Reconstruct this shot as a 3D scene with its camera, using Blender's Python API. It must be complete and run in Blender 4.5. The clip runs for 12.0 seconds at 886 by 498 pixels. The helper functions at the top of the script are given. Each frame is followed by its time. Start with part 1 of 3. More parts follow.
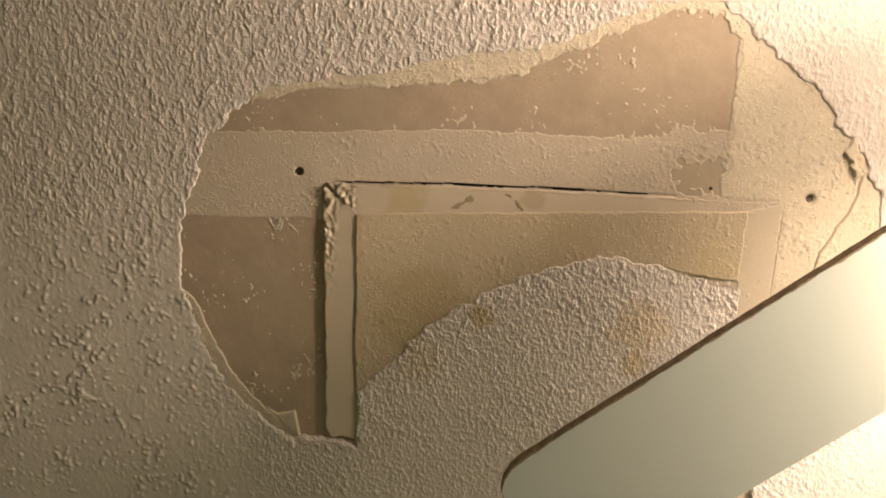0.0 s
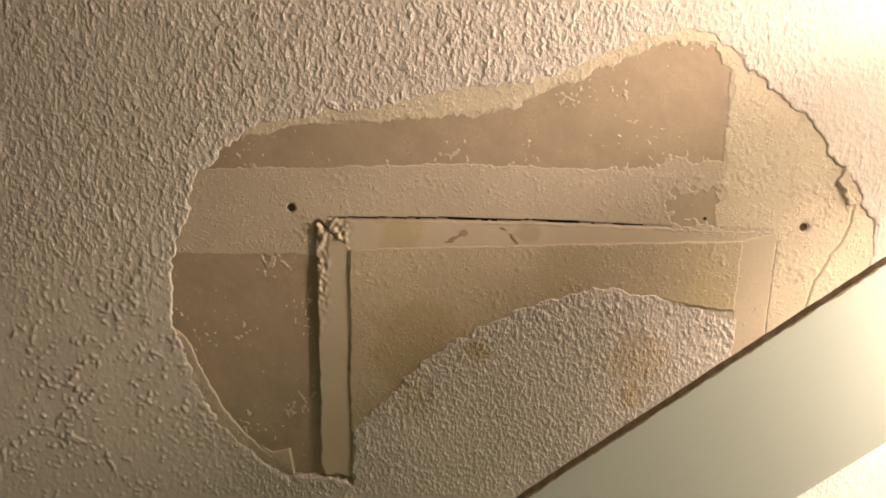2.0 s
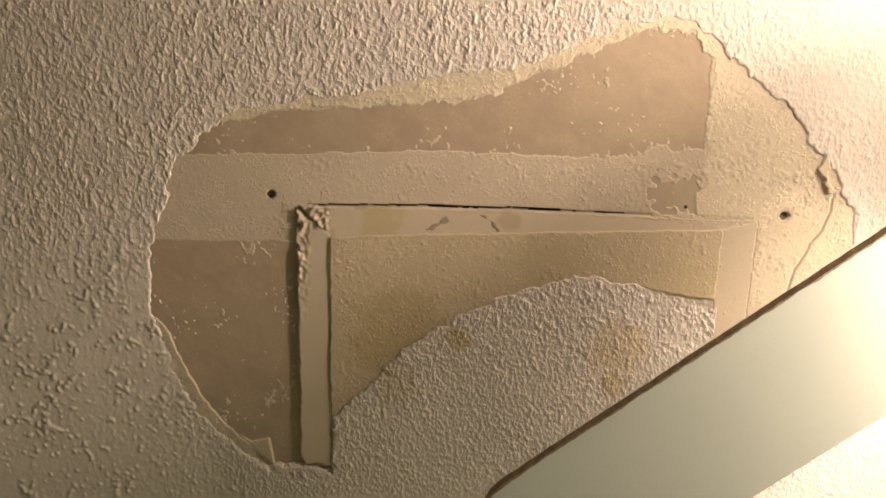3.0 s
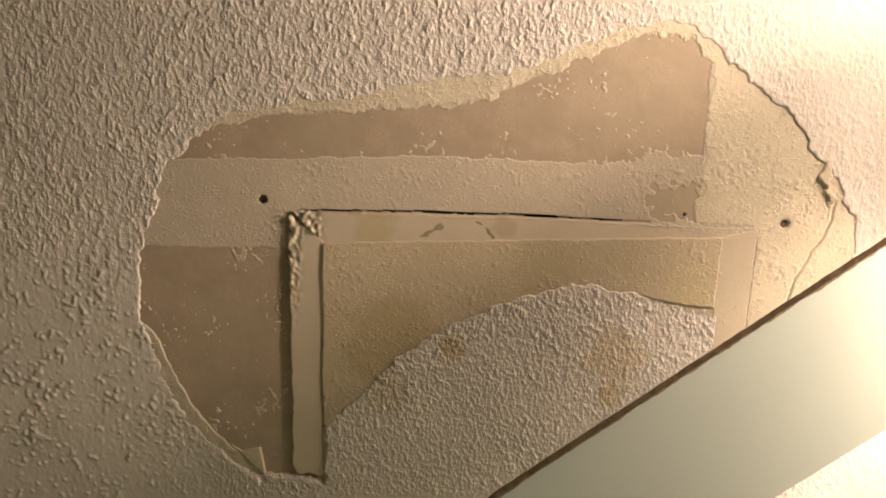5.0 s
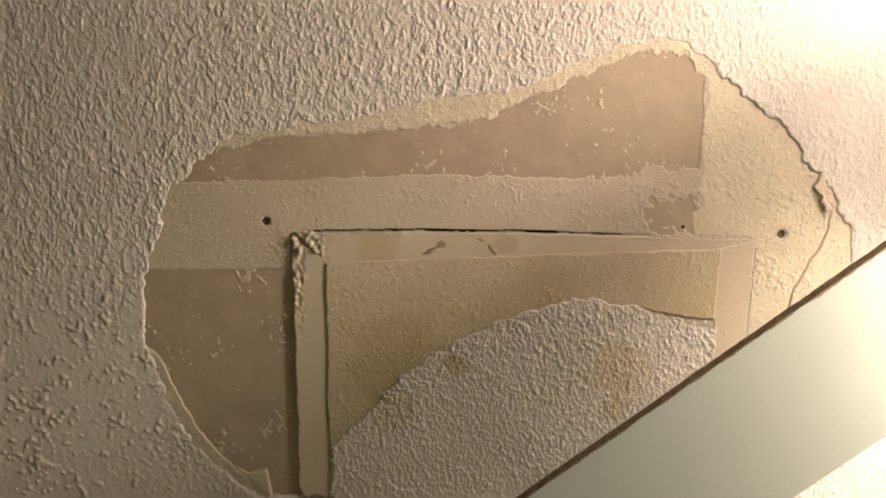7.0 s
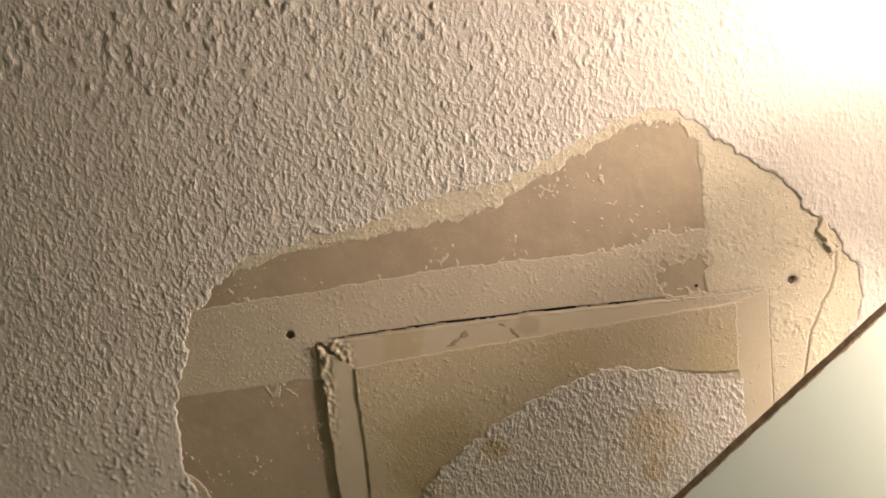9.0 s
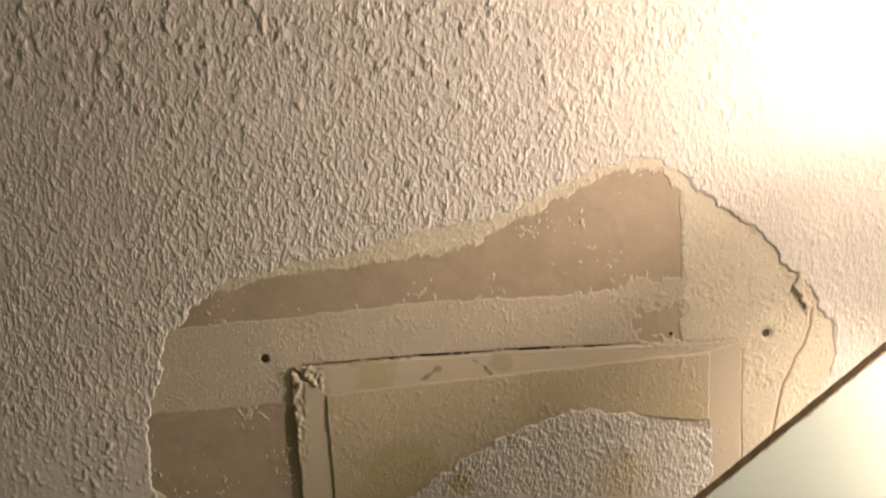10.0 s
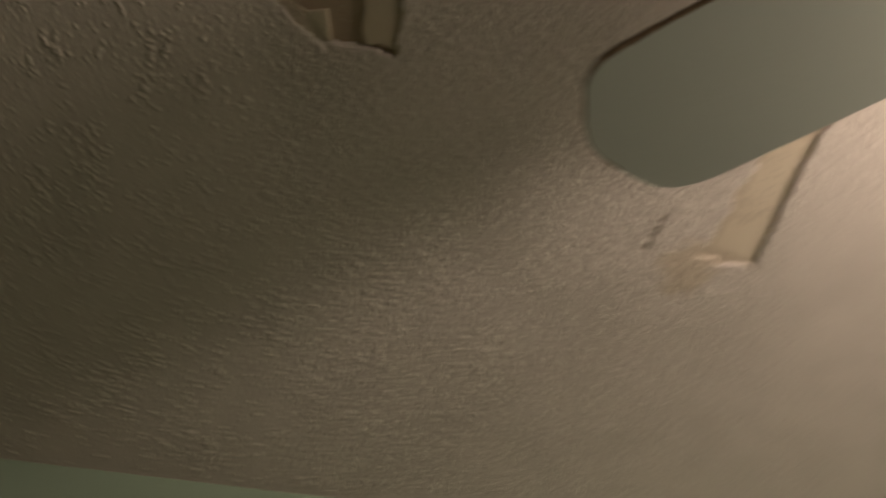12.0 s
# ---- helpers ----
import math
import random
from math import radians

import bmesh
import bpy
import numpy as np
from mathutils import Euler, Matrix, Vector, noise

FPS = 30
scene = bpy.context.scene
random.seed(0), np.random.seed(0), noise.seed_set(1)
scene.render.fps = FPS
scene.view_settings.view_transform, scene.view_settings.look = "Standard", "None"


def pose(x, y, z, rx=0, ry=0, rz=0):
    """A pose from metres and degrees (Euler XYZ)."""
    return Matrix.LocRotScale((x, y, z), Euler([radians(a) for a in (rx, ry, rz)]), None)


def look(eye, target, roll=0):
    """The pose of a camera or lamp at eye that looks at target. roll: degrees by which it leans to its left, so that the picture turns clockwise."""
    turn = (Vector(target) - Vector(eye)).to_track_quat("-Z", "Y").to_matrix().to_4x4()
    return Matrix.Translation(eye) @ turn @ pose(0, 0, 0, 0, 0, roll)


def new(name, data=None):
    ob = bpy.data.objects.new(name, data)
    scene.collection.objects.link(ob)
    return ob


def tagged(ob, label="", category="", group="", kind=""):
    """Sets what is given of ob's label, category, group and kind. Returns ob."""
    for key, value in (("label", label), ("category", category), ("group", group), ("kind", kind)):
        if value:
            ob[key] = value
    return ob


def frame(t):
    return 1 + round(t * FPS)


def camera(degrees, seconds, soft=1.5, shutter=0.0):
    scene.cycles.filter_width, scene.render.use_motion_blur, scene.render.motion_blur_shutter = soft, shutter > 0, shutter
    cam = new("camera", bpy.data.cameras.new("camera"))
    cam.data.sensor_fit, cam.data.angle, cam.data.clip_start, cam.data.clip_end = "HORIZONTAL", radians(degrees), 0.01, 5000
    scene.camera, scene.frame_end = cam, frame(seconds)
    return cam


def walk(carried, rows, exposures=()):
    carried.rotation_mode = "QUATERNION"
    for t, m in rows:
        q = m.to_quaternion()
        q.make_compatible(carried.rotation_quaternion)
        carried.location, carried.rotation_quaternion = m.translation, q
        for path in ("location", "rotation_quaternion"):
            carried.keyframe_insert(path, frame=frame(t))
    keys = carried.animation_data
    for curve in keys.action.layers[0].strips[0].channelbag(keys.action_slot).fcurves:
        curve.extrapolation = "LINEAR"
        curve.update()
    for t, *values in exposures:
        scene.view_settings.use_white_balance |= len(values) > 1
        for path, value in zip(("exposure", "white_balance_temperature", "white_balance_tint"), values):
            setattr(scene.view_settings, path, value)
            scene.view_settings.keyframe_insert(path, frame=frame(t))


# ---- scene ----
cam = camera(58.0, 12.0, soft=1.8, shutter=0.5)
PATH = [
    (0, (0.14, -0.106, 1.809), (0.074, 0.396, 3.744), 10.5),
    (0.5, (0.13, -0.112, 1.81), (0.08, 0.385, 3.747), 9.0),
    (1, (0.135, -0.119, 1.811), (0.084, 0.361, 3.752), 9.1),
    (1.5, (0.127, -0.121, 1.814), (0.097, 0.353, 3.757), 6.5),
    (2, (0.131, -0.121, 1.818), (0.102, 0.348, 3.762), 5.7),
    (2.5, (0.131, -0.117, 1.819), (0.13, 0.366, 3.76), 2.7),
    (3, (0.138, -0.11, 1.818), (0.136, 0.355, 3.764), 2.7),
    (5, (0.143, -0.109, 1.829), (0.138, 0.343, 3.777), 3.3),
    (5.5, (0.142, -0.104, 1.828), (0.135, 0.34, 3.778), 3.4),
    (6, (0.146, -0.091, 1.823), (0.142, 0.346, 3.775), 3.4),
    (6.5, (0.14, -0.1, 1.82), (0.144, 0.305, 3.779), 2.4),
    (7, (0.136, -0.103, 1.821), (0.146, 0.283, 3.783), -0.0),
    (7.5, (0.129, -0.119, 1.815), (0.128, 0.246, 3.782), -0.8),
    (9.5, (0.111, -0.161, 1.821), (0.171, 0.154, 3.795), -17.2),
    (10, (0.13, -0.182, 1.82), (0.181, 0.137, 3.794), -11.7),
    (10.5, (0.142, -0.27, 1.821), (0.157, 0.049, 3.796), -5.0),
    (10.8, (0.222, -0.311, 1.817), (0.162, -0.017, 3.794), 13.4),
    (10.9, (0.256, -0.294, 1.815), (0.241, 0.038, 3.787), 8.3),
    (11, (0.295, -0.25, 1.808), (0.311, 0.086, 3.78), 6.0),
    (11.1, (0.306, -0.226, 1.804), (0.311, 0.131, 3.772), 9.2),
    (11.2, (0.269, -0.197, 1.796), (0.302, 0.216, 3.752), 7.3),
    (11.3, (0.256, -0.147, 1.802), (0.282, 0.36, 3.737), 11.1),
    (11.4, (0.197, -0.095, 1.803), (0.421, 0.516, 3.695), -1.2),
    (11.5, (0.211, -0.007, 1.807), (0.416, 0.587, 3.706), 2.1),
    (11.6, (0.213, 0.061, 1.81), (0.446, 0.629, 3.713), 0.5),
    (11.7, (0.159, 0.089, 1.817), (0.556, 0.655, 3.694), -15.7),
    (11.9, (0.104, 0.055, 1.811), (0.25, 0.963, 3.587), 4.8),
    (12, (0.07, 0.031, 1.841), (0.193, 1.089, 3.534), 2.3),
]
EXPOSURES = [(0, 0.04, 6520, 11), (3.0, 0.05, 6520, 11.5), (5.5, -0.03, 6520, 11.5), (6.0, -0.05, 6350, 9.5), (6.5, -0.05, 6300, 9), (7.0, -0.05, 6150, 9), (9.5, -0.06, 6000, 8), (10.0, -0.14, 6050, 8), (10.5, -0.5, 6180, 8), (11.0, -1.1, 6350, 7), (11.5, -1.85, 6500, 9), (12, -1.2, 6250, 11)]
walk(cam, [(t, look(eye, target, roll)) for t, eye, target, roll in PATH], EXPOSURES)

CEIL = 2.44                      # underside of the gypsum board
HUB = Vector((0.652, -0.178, 0))  # axis of the fan
LAMP_R, LAMP_Z = 0.146, 2.225       # the three lamps round the axis

# ---- light ----
world = bpy.data.worlds.new("world")
scene.world = world
world.use_nodes = True
world.node_tree.nodes["Background"].inputs["Color"].default_value = (1.0, 0.86, 0.7, 1)
world.node_tree.nodes["Background"].inputs["Strength"].default_value = 0.018
LAMPS = ((117.0, 180.0), (237.0, 130.0), (357.0, 450.0))     # unseen lamps: angle, strength fitted to the brightness across the ceiling
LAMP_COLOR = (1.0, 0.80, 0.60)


# ---- materials ----
def material(name, color, rough=0.8, spread=0.12, scale=40.0, bump=0.15, bump_scale=400.0, fine=(1500.0, 0.3), metal=0.0, spots=(), spec=0.3, depth=0.002, relief="", grit=0.0):
    """A mottled surface: base colour varied at two scales, fine relief, and stains at given places (x, y, radius, colour, weight)."""
    m = bpy.data.materials.new(name)
    m.use_nodes = True
    nt = m.node_tree
    n, l = nt.nodes, nt.links
    bsdf = n["Principled BSDF"]
    bsdf.inputs["Roughness"].default_value = rough
    bsdf.inputs["Metallic"].default_value = metal
    bsdf.inputs["Specular IOR Level"].default_value = spec
    geo = n.new("ShaderNodeNewGeometry")
    pos = geo.outputs["Position"]

    def noise_at(s, detail, seed, stretch=1.0):
        shift = n.new("ShaderNodeVectorMath")
        shift.operation = "ADD"
        shift.inputs[1].default_value = (seed * 1.7, seed * 3.1, seed)
        scaled = n.new("ShaderNodeVectorMath")
        scaled.operation = "MULTIPLY"
        scaled.inputs[1].default_value = (1.0, stretch, 1.0)
        l.new(pos, scaled.inputs[0])
        l.new(scaled.outputs[0], shift.inputs[0])
        tex = n.new("ShaderNodeTexNoise")
        tex.inputs["Scale"].default_value = s
        tex.inputs["Detail"].default_value = detail
        l.new(shift.outputs[0], tex.inputs["Vector"])
        return tex.outputs["Fac"]

    def mix(fac, a, b, blend="MIX"):
        x = n.new("ShaderNodeMix")
        x.data_type, x.blend_type = "RGBA", blend
        for sock, v in ((x.inputs["Factor"], fac), (x.inputs["A"], a), (x.inputs["B"], b)):
            if isinstance(v, (tuple, float)):
                sock.default_value = v
            else:
                l.new(v, sock)
        return x.outputs["Result"]

    def remap(v, a, b, lo=0.0, hi=1.0):
        r = n.new("ShaderNodeMapRange")
        r.interpolation_type = "SMOOTHSTEP"
        for k, val in (("From Min", a), ("From Max", b), ("To Min", lo), ("To Max", hi)):
            r.inputs[k].default_value = val
        l.new(v, r.inputs["Value"])
        return r.outputs["Result"]

    dark = tuple(c * (1 - spread) for c in color) + (1,)
    light = tuple(min(1, c * (1 + spread)) for c in color) + (1,)
    col = mix(remap(noise_at(scale, 4, 1), 0.3, 0.7), dark, light)
    grain = remap(noise_at(fine[0], 2, 5), 0.35, 0.7)
    col = mix(grain, col, tuple(c * (1 - 0.5 * fine[1]) for c in color) + (1,))
    for x, y, r, stain, weight in spots:
        d = n.new("ShaderNodeVectorMath")
        d.operation = "DISTANCE"
        flat = n.new("ShaderNodeVectorMath")
        flat.operation = "MULTIPLY"
        flat.inputs[1].default_value = (1, 1, 0)
        l.new(pos, flat.inputs[0])
        l.new(flat.outputs[0], d.inputs[0])
        d.inputs[1].default_value = (x, y, 0)
        wob = n.new("ShaderNodeMath")
        wob.operation = "MULTIPLY_ADD"
        l.new(noise_at(70, 5, x * 50 + y * 90), wob.inputs[0])
        wob.inputs[1].default_value = -1.6 * r
        l.new(d.outputs["Value"], wob.inputs[2])
        fac = remap(wob.outputs[0], -0.25 * r, 0.3 * r, weight, 0.0)
        col = mix(fac, col, (*stain, 1))
    l.new(col, bsdf.inputs["Base Color"])
    if bump:
        b = n.new("ShaderNodeBump")
        b.inputs["Strength"].default_value = bump
        b.inputs["Distance"].default_value = depth
        height = noise_at(bump_scale, 1.0 if relief else 4, 9, 0.72 if relief else 1.0)
        if relief:
            height = remap(height, 0.25, 0.85)
            amount = n.new("ShaderNodeAttribute")
            amount.attribute_name = relief
            times = n.new("ShaderNodeMath")
            times.operation = "MULTIPLY"
            l.new(height, times.inputs[0])
            l.new(amount.outputs["Fac"], times.inputs[1])
            height = times.outputs[0]
        if grit:
            grains = remap(noise_at(520, 1.5, 21), 0.55, 0.68)
            where = remap(noise_at(75, 2, 23), 0.44, 0.64, 0.06, 1.0)
            both = n.new("ShaderNodeMath")
            both.operation = "MULTIPLY"
            l.new(grains, both.inputs[0])
            l.new(where, both.inputs[1])
            total = n.new("ShaderNodeMath")
            total.operation = "MULTIPLY_ADD"
            l.new(both.outputs[0], total.inputs[0])
            total.inputs[1].default_value = grit
            l.new(height, total.inputs[2])
            height = total.outputs[0]
        l.new(height, b.inputs["Height"])
        l.new(b.outputs["Normal"], bsdf.inputs["Normal"])
    return m


TAN = (0.50, 0.36, 0.16)
COAT_SPOTS = [(0.152, 0.112, 0.012, TAN, 0.6), (0.285, 0.115, 0.03, (0.58, 0.43, 0.24), 0.45), (0.283, 0.147, 0.012, TAN, 0.5), (0.105, 0.155, 0.02, TAN, 0.3), (0.33, 0.39, 0.03, TAN, 0.3)]
COAT = material("sprayed texture paint", (0.685, 0.605, 0.567), 0.9, 0.05, 22, 1.0, 400, (900.0, 0.10), depth=0.0011, relief="relief", spots=COAT_SPOTS)
FAR_COAT = material("sprayed texture paint further off", (0.685, 0.605, 0.567), 0.9, 0.05, 22, 0.8, 330, (900.0, 0.12), depth=0.0032)
BOARD = material("gypsum board paper", (0.43, 0.332, 0.252), 0.75, 0.10, 45, 0.06, 300, (500.0, 0.1),
                 spots=[(0.285, -0.085, 0.06, (0.45, 0.365, 0.27), 0.3), (0.05, -0.05, 0.03, (0.44, 0.36, 0.26), 0.4), (-0.03, 0.12, 0.05, (0.43, 0.345, 0.25), 0.35), (0.32, -0.014, 0.04, (0.46, 0.375, 0.28), 0.8)])
MUD = material("dried joint compound", (0.58, 0.485, 0.395), 0.85, 0.06, 20, 0.5, 350, (600.0, 0.1), depth=0.0006, grit=2.8)
MUD_WARM = material("yellowed joint compound", (0.655, 0.56, 0.445), 0.85, 0.08, 25, 0.5, 350, (600.0, 0.12), depth=0.0006, grit=3.0)
PANEL = material("scraped patch face", (0.565, 0.46, 0.335), 0.85, 0.08, 18, 0.5, 400, (600.0, 0.12), depth=0.0006, grit=3.0,
                 spots=[(0.10, 0.11, 0.045, (0.42, 0.32, 0.17), 0.5), (0.22, 0.045, 0.03, (0.46, 0.36, 0.22), 0.35), (0.338, 0.058, 0.022, (0.60, 0.49, 0.29), 0.35)])
STRIP = material("smooth paper tape", (0.605, 0.505, 0.40), 0.7, 0.04, 30, 0.04, 300, (500.0, 0.06), spots=[(0.085, 0.018, 0.02, (0.45, 0.36, 0.20), 0.6), (0.188, 0.012, 0.011, (0.44, 0.35, 0.24), 0.7), (0.37, 0.33, 0.09, (0.70, 0.60, 0.49), 0.8)])
SMEAR = material("grey filler smear", (0.37, 0.29, 0.20), 0.7, 0.06, 40)
# near-black colour stands in for the shade deep in cracks and holes
CAVITY = material("dark ceiling void", (0.05, 0.035, 0.022), 0.9, 0.2, 30)
STEEL = material("rusted screw steel", (0.15, 0.10, 0.065), 0.7, 0.5, 500, 0.5, 900)
# canopy enamel, set darker than the plate and irons
HOUSING = material("greyer canopy enamel", (0.55, 0.54, 0.47), 0.4, 0.04, 12, 0.02, 60, (500.0, 0.03), spec=0.5)
WHITE = material("white enamel", (0.66, 0.65, 0.59), 0.35, 0.03, 10, 0.02, 60, (500.0, 0.03), spec=0.5)
BLADE = material("white laminate", (0.40, 0.42, 0.385), 0.5, 0.03, 6, 0.03, 120, (500.0, 0.04), spec=0.4)
DUST = material("dusty blade edge", (0.17, 0.12, 0.075), 0.95, 0.35, 160, 0.6, 500)
VENT = material("grey vent metal", (0.42, 0.42, 0.38), 0.5, 0.05, 40, 0.05)
# on the iron screws this near-black paints in the shade of their hollows
DARK_HEAD = material("near-black screw and nail head", (0.045, 0.035, 0.025), 0.9, 0.2, 300)
CORE = material("shaded motor windings", (0.62, 0.59, 0.52), 0.7, 0.1, 80)
WALLS = material("pale green wall paint", (0.36, 0.45, 0.345), 0.8, 0.04, 5, 0.1, 300)
# floor is out of view; tone chosen for the fill it bounces upward
FLOOR = material("beige bounce floor", (0.43, 0.355, 0.275), 0.95, 0.15, 12, 0.5, 300)



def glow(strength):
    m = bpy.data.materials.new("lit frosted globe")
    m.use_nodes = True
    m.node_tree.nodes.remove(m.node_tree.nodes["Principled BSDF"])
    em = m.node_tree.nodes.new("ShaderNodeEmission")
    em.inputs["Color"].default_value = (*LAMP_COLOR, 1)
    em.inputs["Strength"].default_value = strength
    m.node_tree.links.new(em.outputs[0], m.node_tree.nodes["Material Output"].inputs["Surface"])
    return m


# ---- builders ----
def part(name, bm, mat, parent=None, label="", smooth=False):
    me = bpy.data.meshes.new(name)
    bm.to_mesh(me)
    bm.free()
    me.materials.append(mat)
    if smooth:
        me.polygons.foreach_set("use_smooth", [True] * len(me.polygons))
    ob = new(name, me)
    ob.parent = parent
    if label:
        tagged(ob, label)
    return ob


def box(x0, x1, y0, y1, z0, z1, bevel=0.0, bm=None):
    bm = bm or bmesh.new()
    got = bmesh.ops.create_cube(bm, size=1, matrix=Matrix.Translation(((x0 + x1) / 2, (y0 + y1) / 2, (z0 + z1) / 2)) @ Matrix.Diagonal((x1 - x0, y1 - y0, z1 - z0, 1)))
    if bevel:
        edges = list({e for v in got["verts"] for e in v.link_edges})
        bmesh.ops.bevel(bm, geom=edges, offset=bevel, segments=2, affect="EDGES")
    return bm


def lathe(profile, n=72, bm=None, centre=(0, 0)):
    """A surface of revolution about the z axis through centre, from (radius, z) pairs."""
    bm = bm or bmesh.new()
    rings = []
    for r, z in profile:
        rings.append([bm.verts.new((centre[0] + r * math.cos(a), centre[1] + r * math.sin(a), z)) for a in np.linspace(0, 2 * math.pi, n, endpoint=False)])
    for a, b in zip(rings, rings[1:]):
        for i in range(n):
            j = (i + 1) % n
            bm.faces.new((a[i], a[j], b[j], b[i]))
    return bm


def prism(points, z0, z1, bm=None):
    """A closed slab over the outline, which runs counter-clockwise."""
    bm = bm or bmesh.new()
    low = [bm.verts.new((x, y, z0)) for x, y in points]
    top = [bm.verts.new((x, y, z1)) for x, y in points]
    bm.faces.new(low[::-1])
    bm.faces.new(top)
    for i in range(len(points)):
        j = (i + 1) % len(points)
        bm.faces.new((low[i], low[j], top[j], top[i]))
    return bm


class Field:
    """A square grid over a stretch of the ceiling, on which heights and distances are worked out."""

    def __init__(self, x0, x1, y0, y1, step):
        self.step = step
        self.x = np.arange(x0, x1 + step / 2, step)
        self.y = np.arange(y0, y1 + step / 2, step)
        self.X, self.Y = np.meshgrid(self.x, self.y)

    def noise(self, sx, sy, seed):
        """Gaussian noise of unit spread and the given grain in metres."""
        h, w = self.X.shape
        f = np.fft.rfft2(np.random.default_rng(seed).standard_normal((h, w)))
        ky, kx = np.fft.fftfreq(h)[:, None] * 2 * np.pi, np.fft.rfftfreq(w)[None] * 2 * np.pi
        f *= np.exp(-0.5 * ((ky * sy / self.step) ** 2 + (kx * sx / self.step) ** 2))
        out = np.fft.irfft2(f, s=(h, w))
        return (out - out.mean()) / out.std()

    def line(self, pts):
        """Distance from a polyline."""
        d = np.full(self.X.shape, 9.0)
        for (ax, ay), (bx, by) in zip(pts, pts[1:]):
            dx, dy = bx - ax, by - ay
            t = np.clip(((self.X - ax) * dx + (self.Y - ay) * dy) / (dx * dx + dy * dy + 1e-12), 0, 1)
            d = np.minimum(d, np.hypot(self.X - ax - t * dx, self.Y - ay - t * dy))
        return d

    def inside(self, pts):
        """Signed distance to a closed outline, positive inside."""
        pts = list(pts)
        odd = np.zeros(self.X.shape, bool)
        for (ax, ay), (bx, by) in zip(pts, pts[1:] + pts[:1]):
            if ay != by:
                odd ^= ((self.Y < ay) != (self.Y < by)) & (self.X < ax + (self.Y - ay) * (bx - ax) / (by - ay))
        return np.where(odd, 1, -1) * self.line(pts + pts[:1])

    def sheet(self, name, h, mat, keep, parent=None, label="", cut=None, relief=None):
        """A mesh that hangs h metres below the board, of the cells in which keep holds at some corner."""
        cell = keep[:-1, :-1] | keep[1:, :-1] | keep[:-1, 1:] | keep[1:, 1:]
        if cut is not None:
            cell &= ~(cut[:-1, :-1] | cut[1:, :-1] | cut[:-1, 1:] | cut[1:, 1:])
        w = len(self.x)
        r, c = np.nonzero(cell)
        a = r * w + c
        quads = np.stack([a, a + w, a + w + 1, a + 1], 1)
        used, quads = np.unique(quads, return_inverse=True)
        quads = quads.reshape(-1, 4)
        co = np.stack([self.X.ravel()[used], self.Y.ravel()[used], CEIL - h.ravel()[used]], 1)
        me = bpy.data.meshes.new(name)
        me.vertices.add(len(co))
        me.vertices.foreach_set("co", co.astype(np.float32).ravel())
        me.loops.add(quads.size)
        me.loops.foreach_set("vertex_index", quads.astype(np.int32).ravel())
        me.polygons.add(len(quads))
        me.polygons.foreach_set("loop_start", np.arange(0, quads.size, 4, dtype=np.int32))
        me.polygons.foreach_set("use_smooth", np.ones(len(quads), bool))
        me.update(calc_edges=True)
        me.materials.append(mat)
        if relief is not None:
            me.attributes.new("relief", "FLOAT", "POINT").data.foreach_set("value", relief.ravel()[used].astype(np.float32))
        ob = new(name, me)
        ob.parent = parent
        if label:
            tagged(ob, label)
        return ob


def step(v, a, b):
    t = np.clip((v - a) / (b - a), 0, 1)
    return t * t * (3 - 2 * t)


# ---- plan of the damaged ceiling ----
EDGE_TOP = [(-0.1, 0.071), (-0.096, 0.04), (-0.085, 0.013), (-0.075, -0.02), (-0.054, -0.041), (-0.04, -0.055), (-0.02, -0.066), (0.031, -0.076), (0.071, -0.08),
            (0.101, -0.091), (0.14, -0.096), (0.174, -0.101), (0.203, -0.11), (0.22, -0.119), (0.244, -0.13), (0.272, -0.14), (0.297, -0.146), (0.32, -0.144)]
EDGE_RIGHT = [(0.327, -0.136), (0.341, -0.127), (0.37, -0.103), (0.395, -0.084), (0.41, -0.067), (0.428, -0.049), (0.443, -0.025), (0.459, 0.001), (0.462, 0.02),
              (0.45, 0.045), (0.42, 0.09), (0.402, 0.19), (0.392, 0.28), (0.388, 0.38), (0.34, 0.37), (0.352, 0.31), (0.362, 0.22)]
EDGE_PATCH = [(0.36, 0.071), (0.334, 0.069), (0.31, 0.065), (0.282, 0.06), (0.259, 0.055), (0.236, 0.059), (0.201, 0.07), (0.173, 0.079), (0.147, 0.097),
              (0.124, 0.111), (0.099, 0.133), (0.061, 0.176), (0.05, 0.188)]
EDGE_LEFT = [(0.05, 0.236), (0.023, 0.234), (0.0, 0.232), (-0.025, 0.212), (-0.044, 0.195), (-0.059, 0.174), (-0.075, 0.144), (-0.084, 0.119), (-0.099, 0.103)]
OUTLINE = EDGE_TOP + EDGE_RIGHT + EDGE_PATCH + EDGE_LEFT
BARE_TOP = [(-0.07, -0.028), (-0.04, -0.07), (-0.013, -0.067), (0.04, -0.067), (0.093, -0.073), (0.119, -0.078), (0.141, -0.076), (0.175, -0.087), (0.204, -0.102),
            (0.245, -0.122), (0.277, -0.136), (0.31, -0.139), (0.3335, -0.134), (0.3345, -0.050), (0.318, -0.052), (0.295, -0.050), (0.278, -0.044), (0.253, -0.040), (0.187, -0.04), (0.121, -0.04), (0.032, -0.034)]
BARE_LEFT = [(-0.13, 0.043), (0.03, 0.038), (0.03, 0.26), (-0.13, 0.27)]
BARE_SPOT = [(0.299, -0.024), (0.337, -0.027), (0.34, 0.002), (0.3, 0.002)]
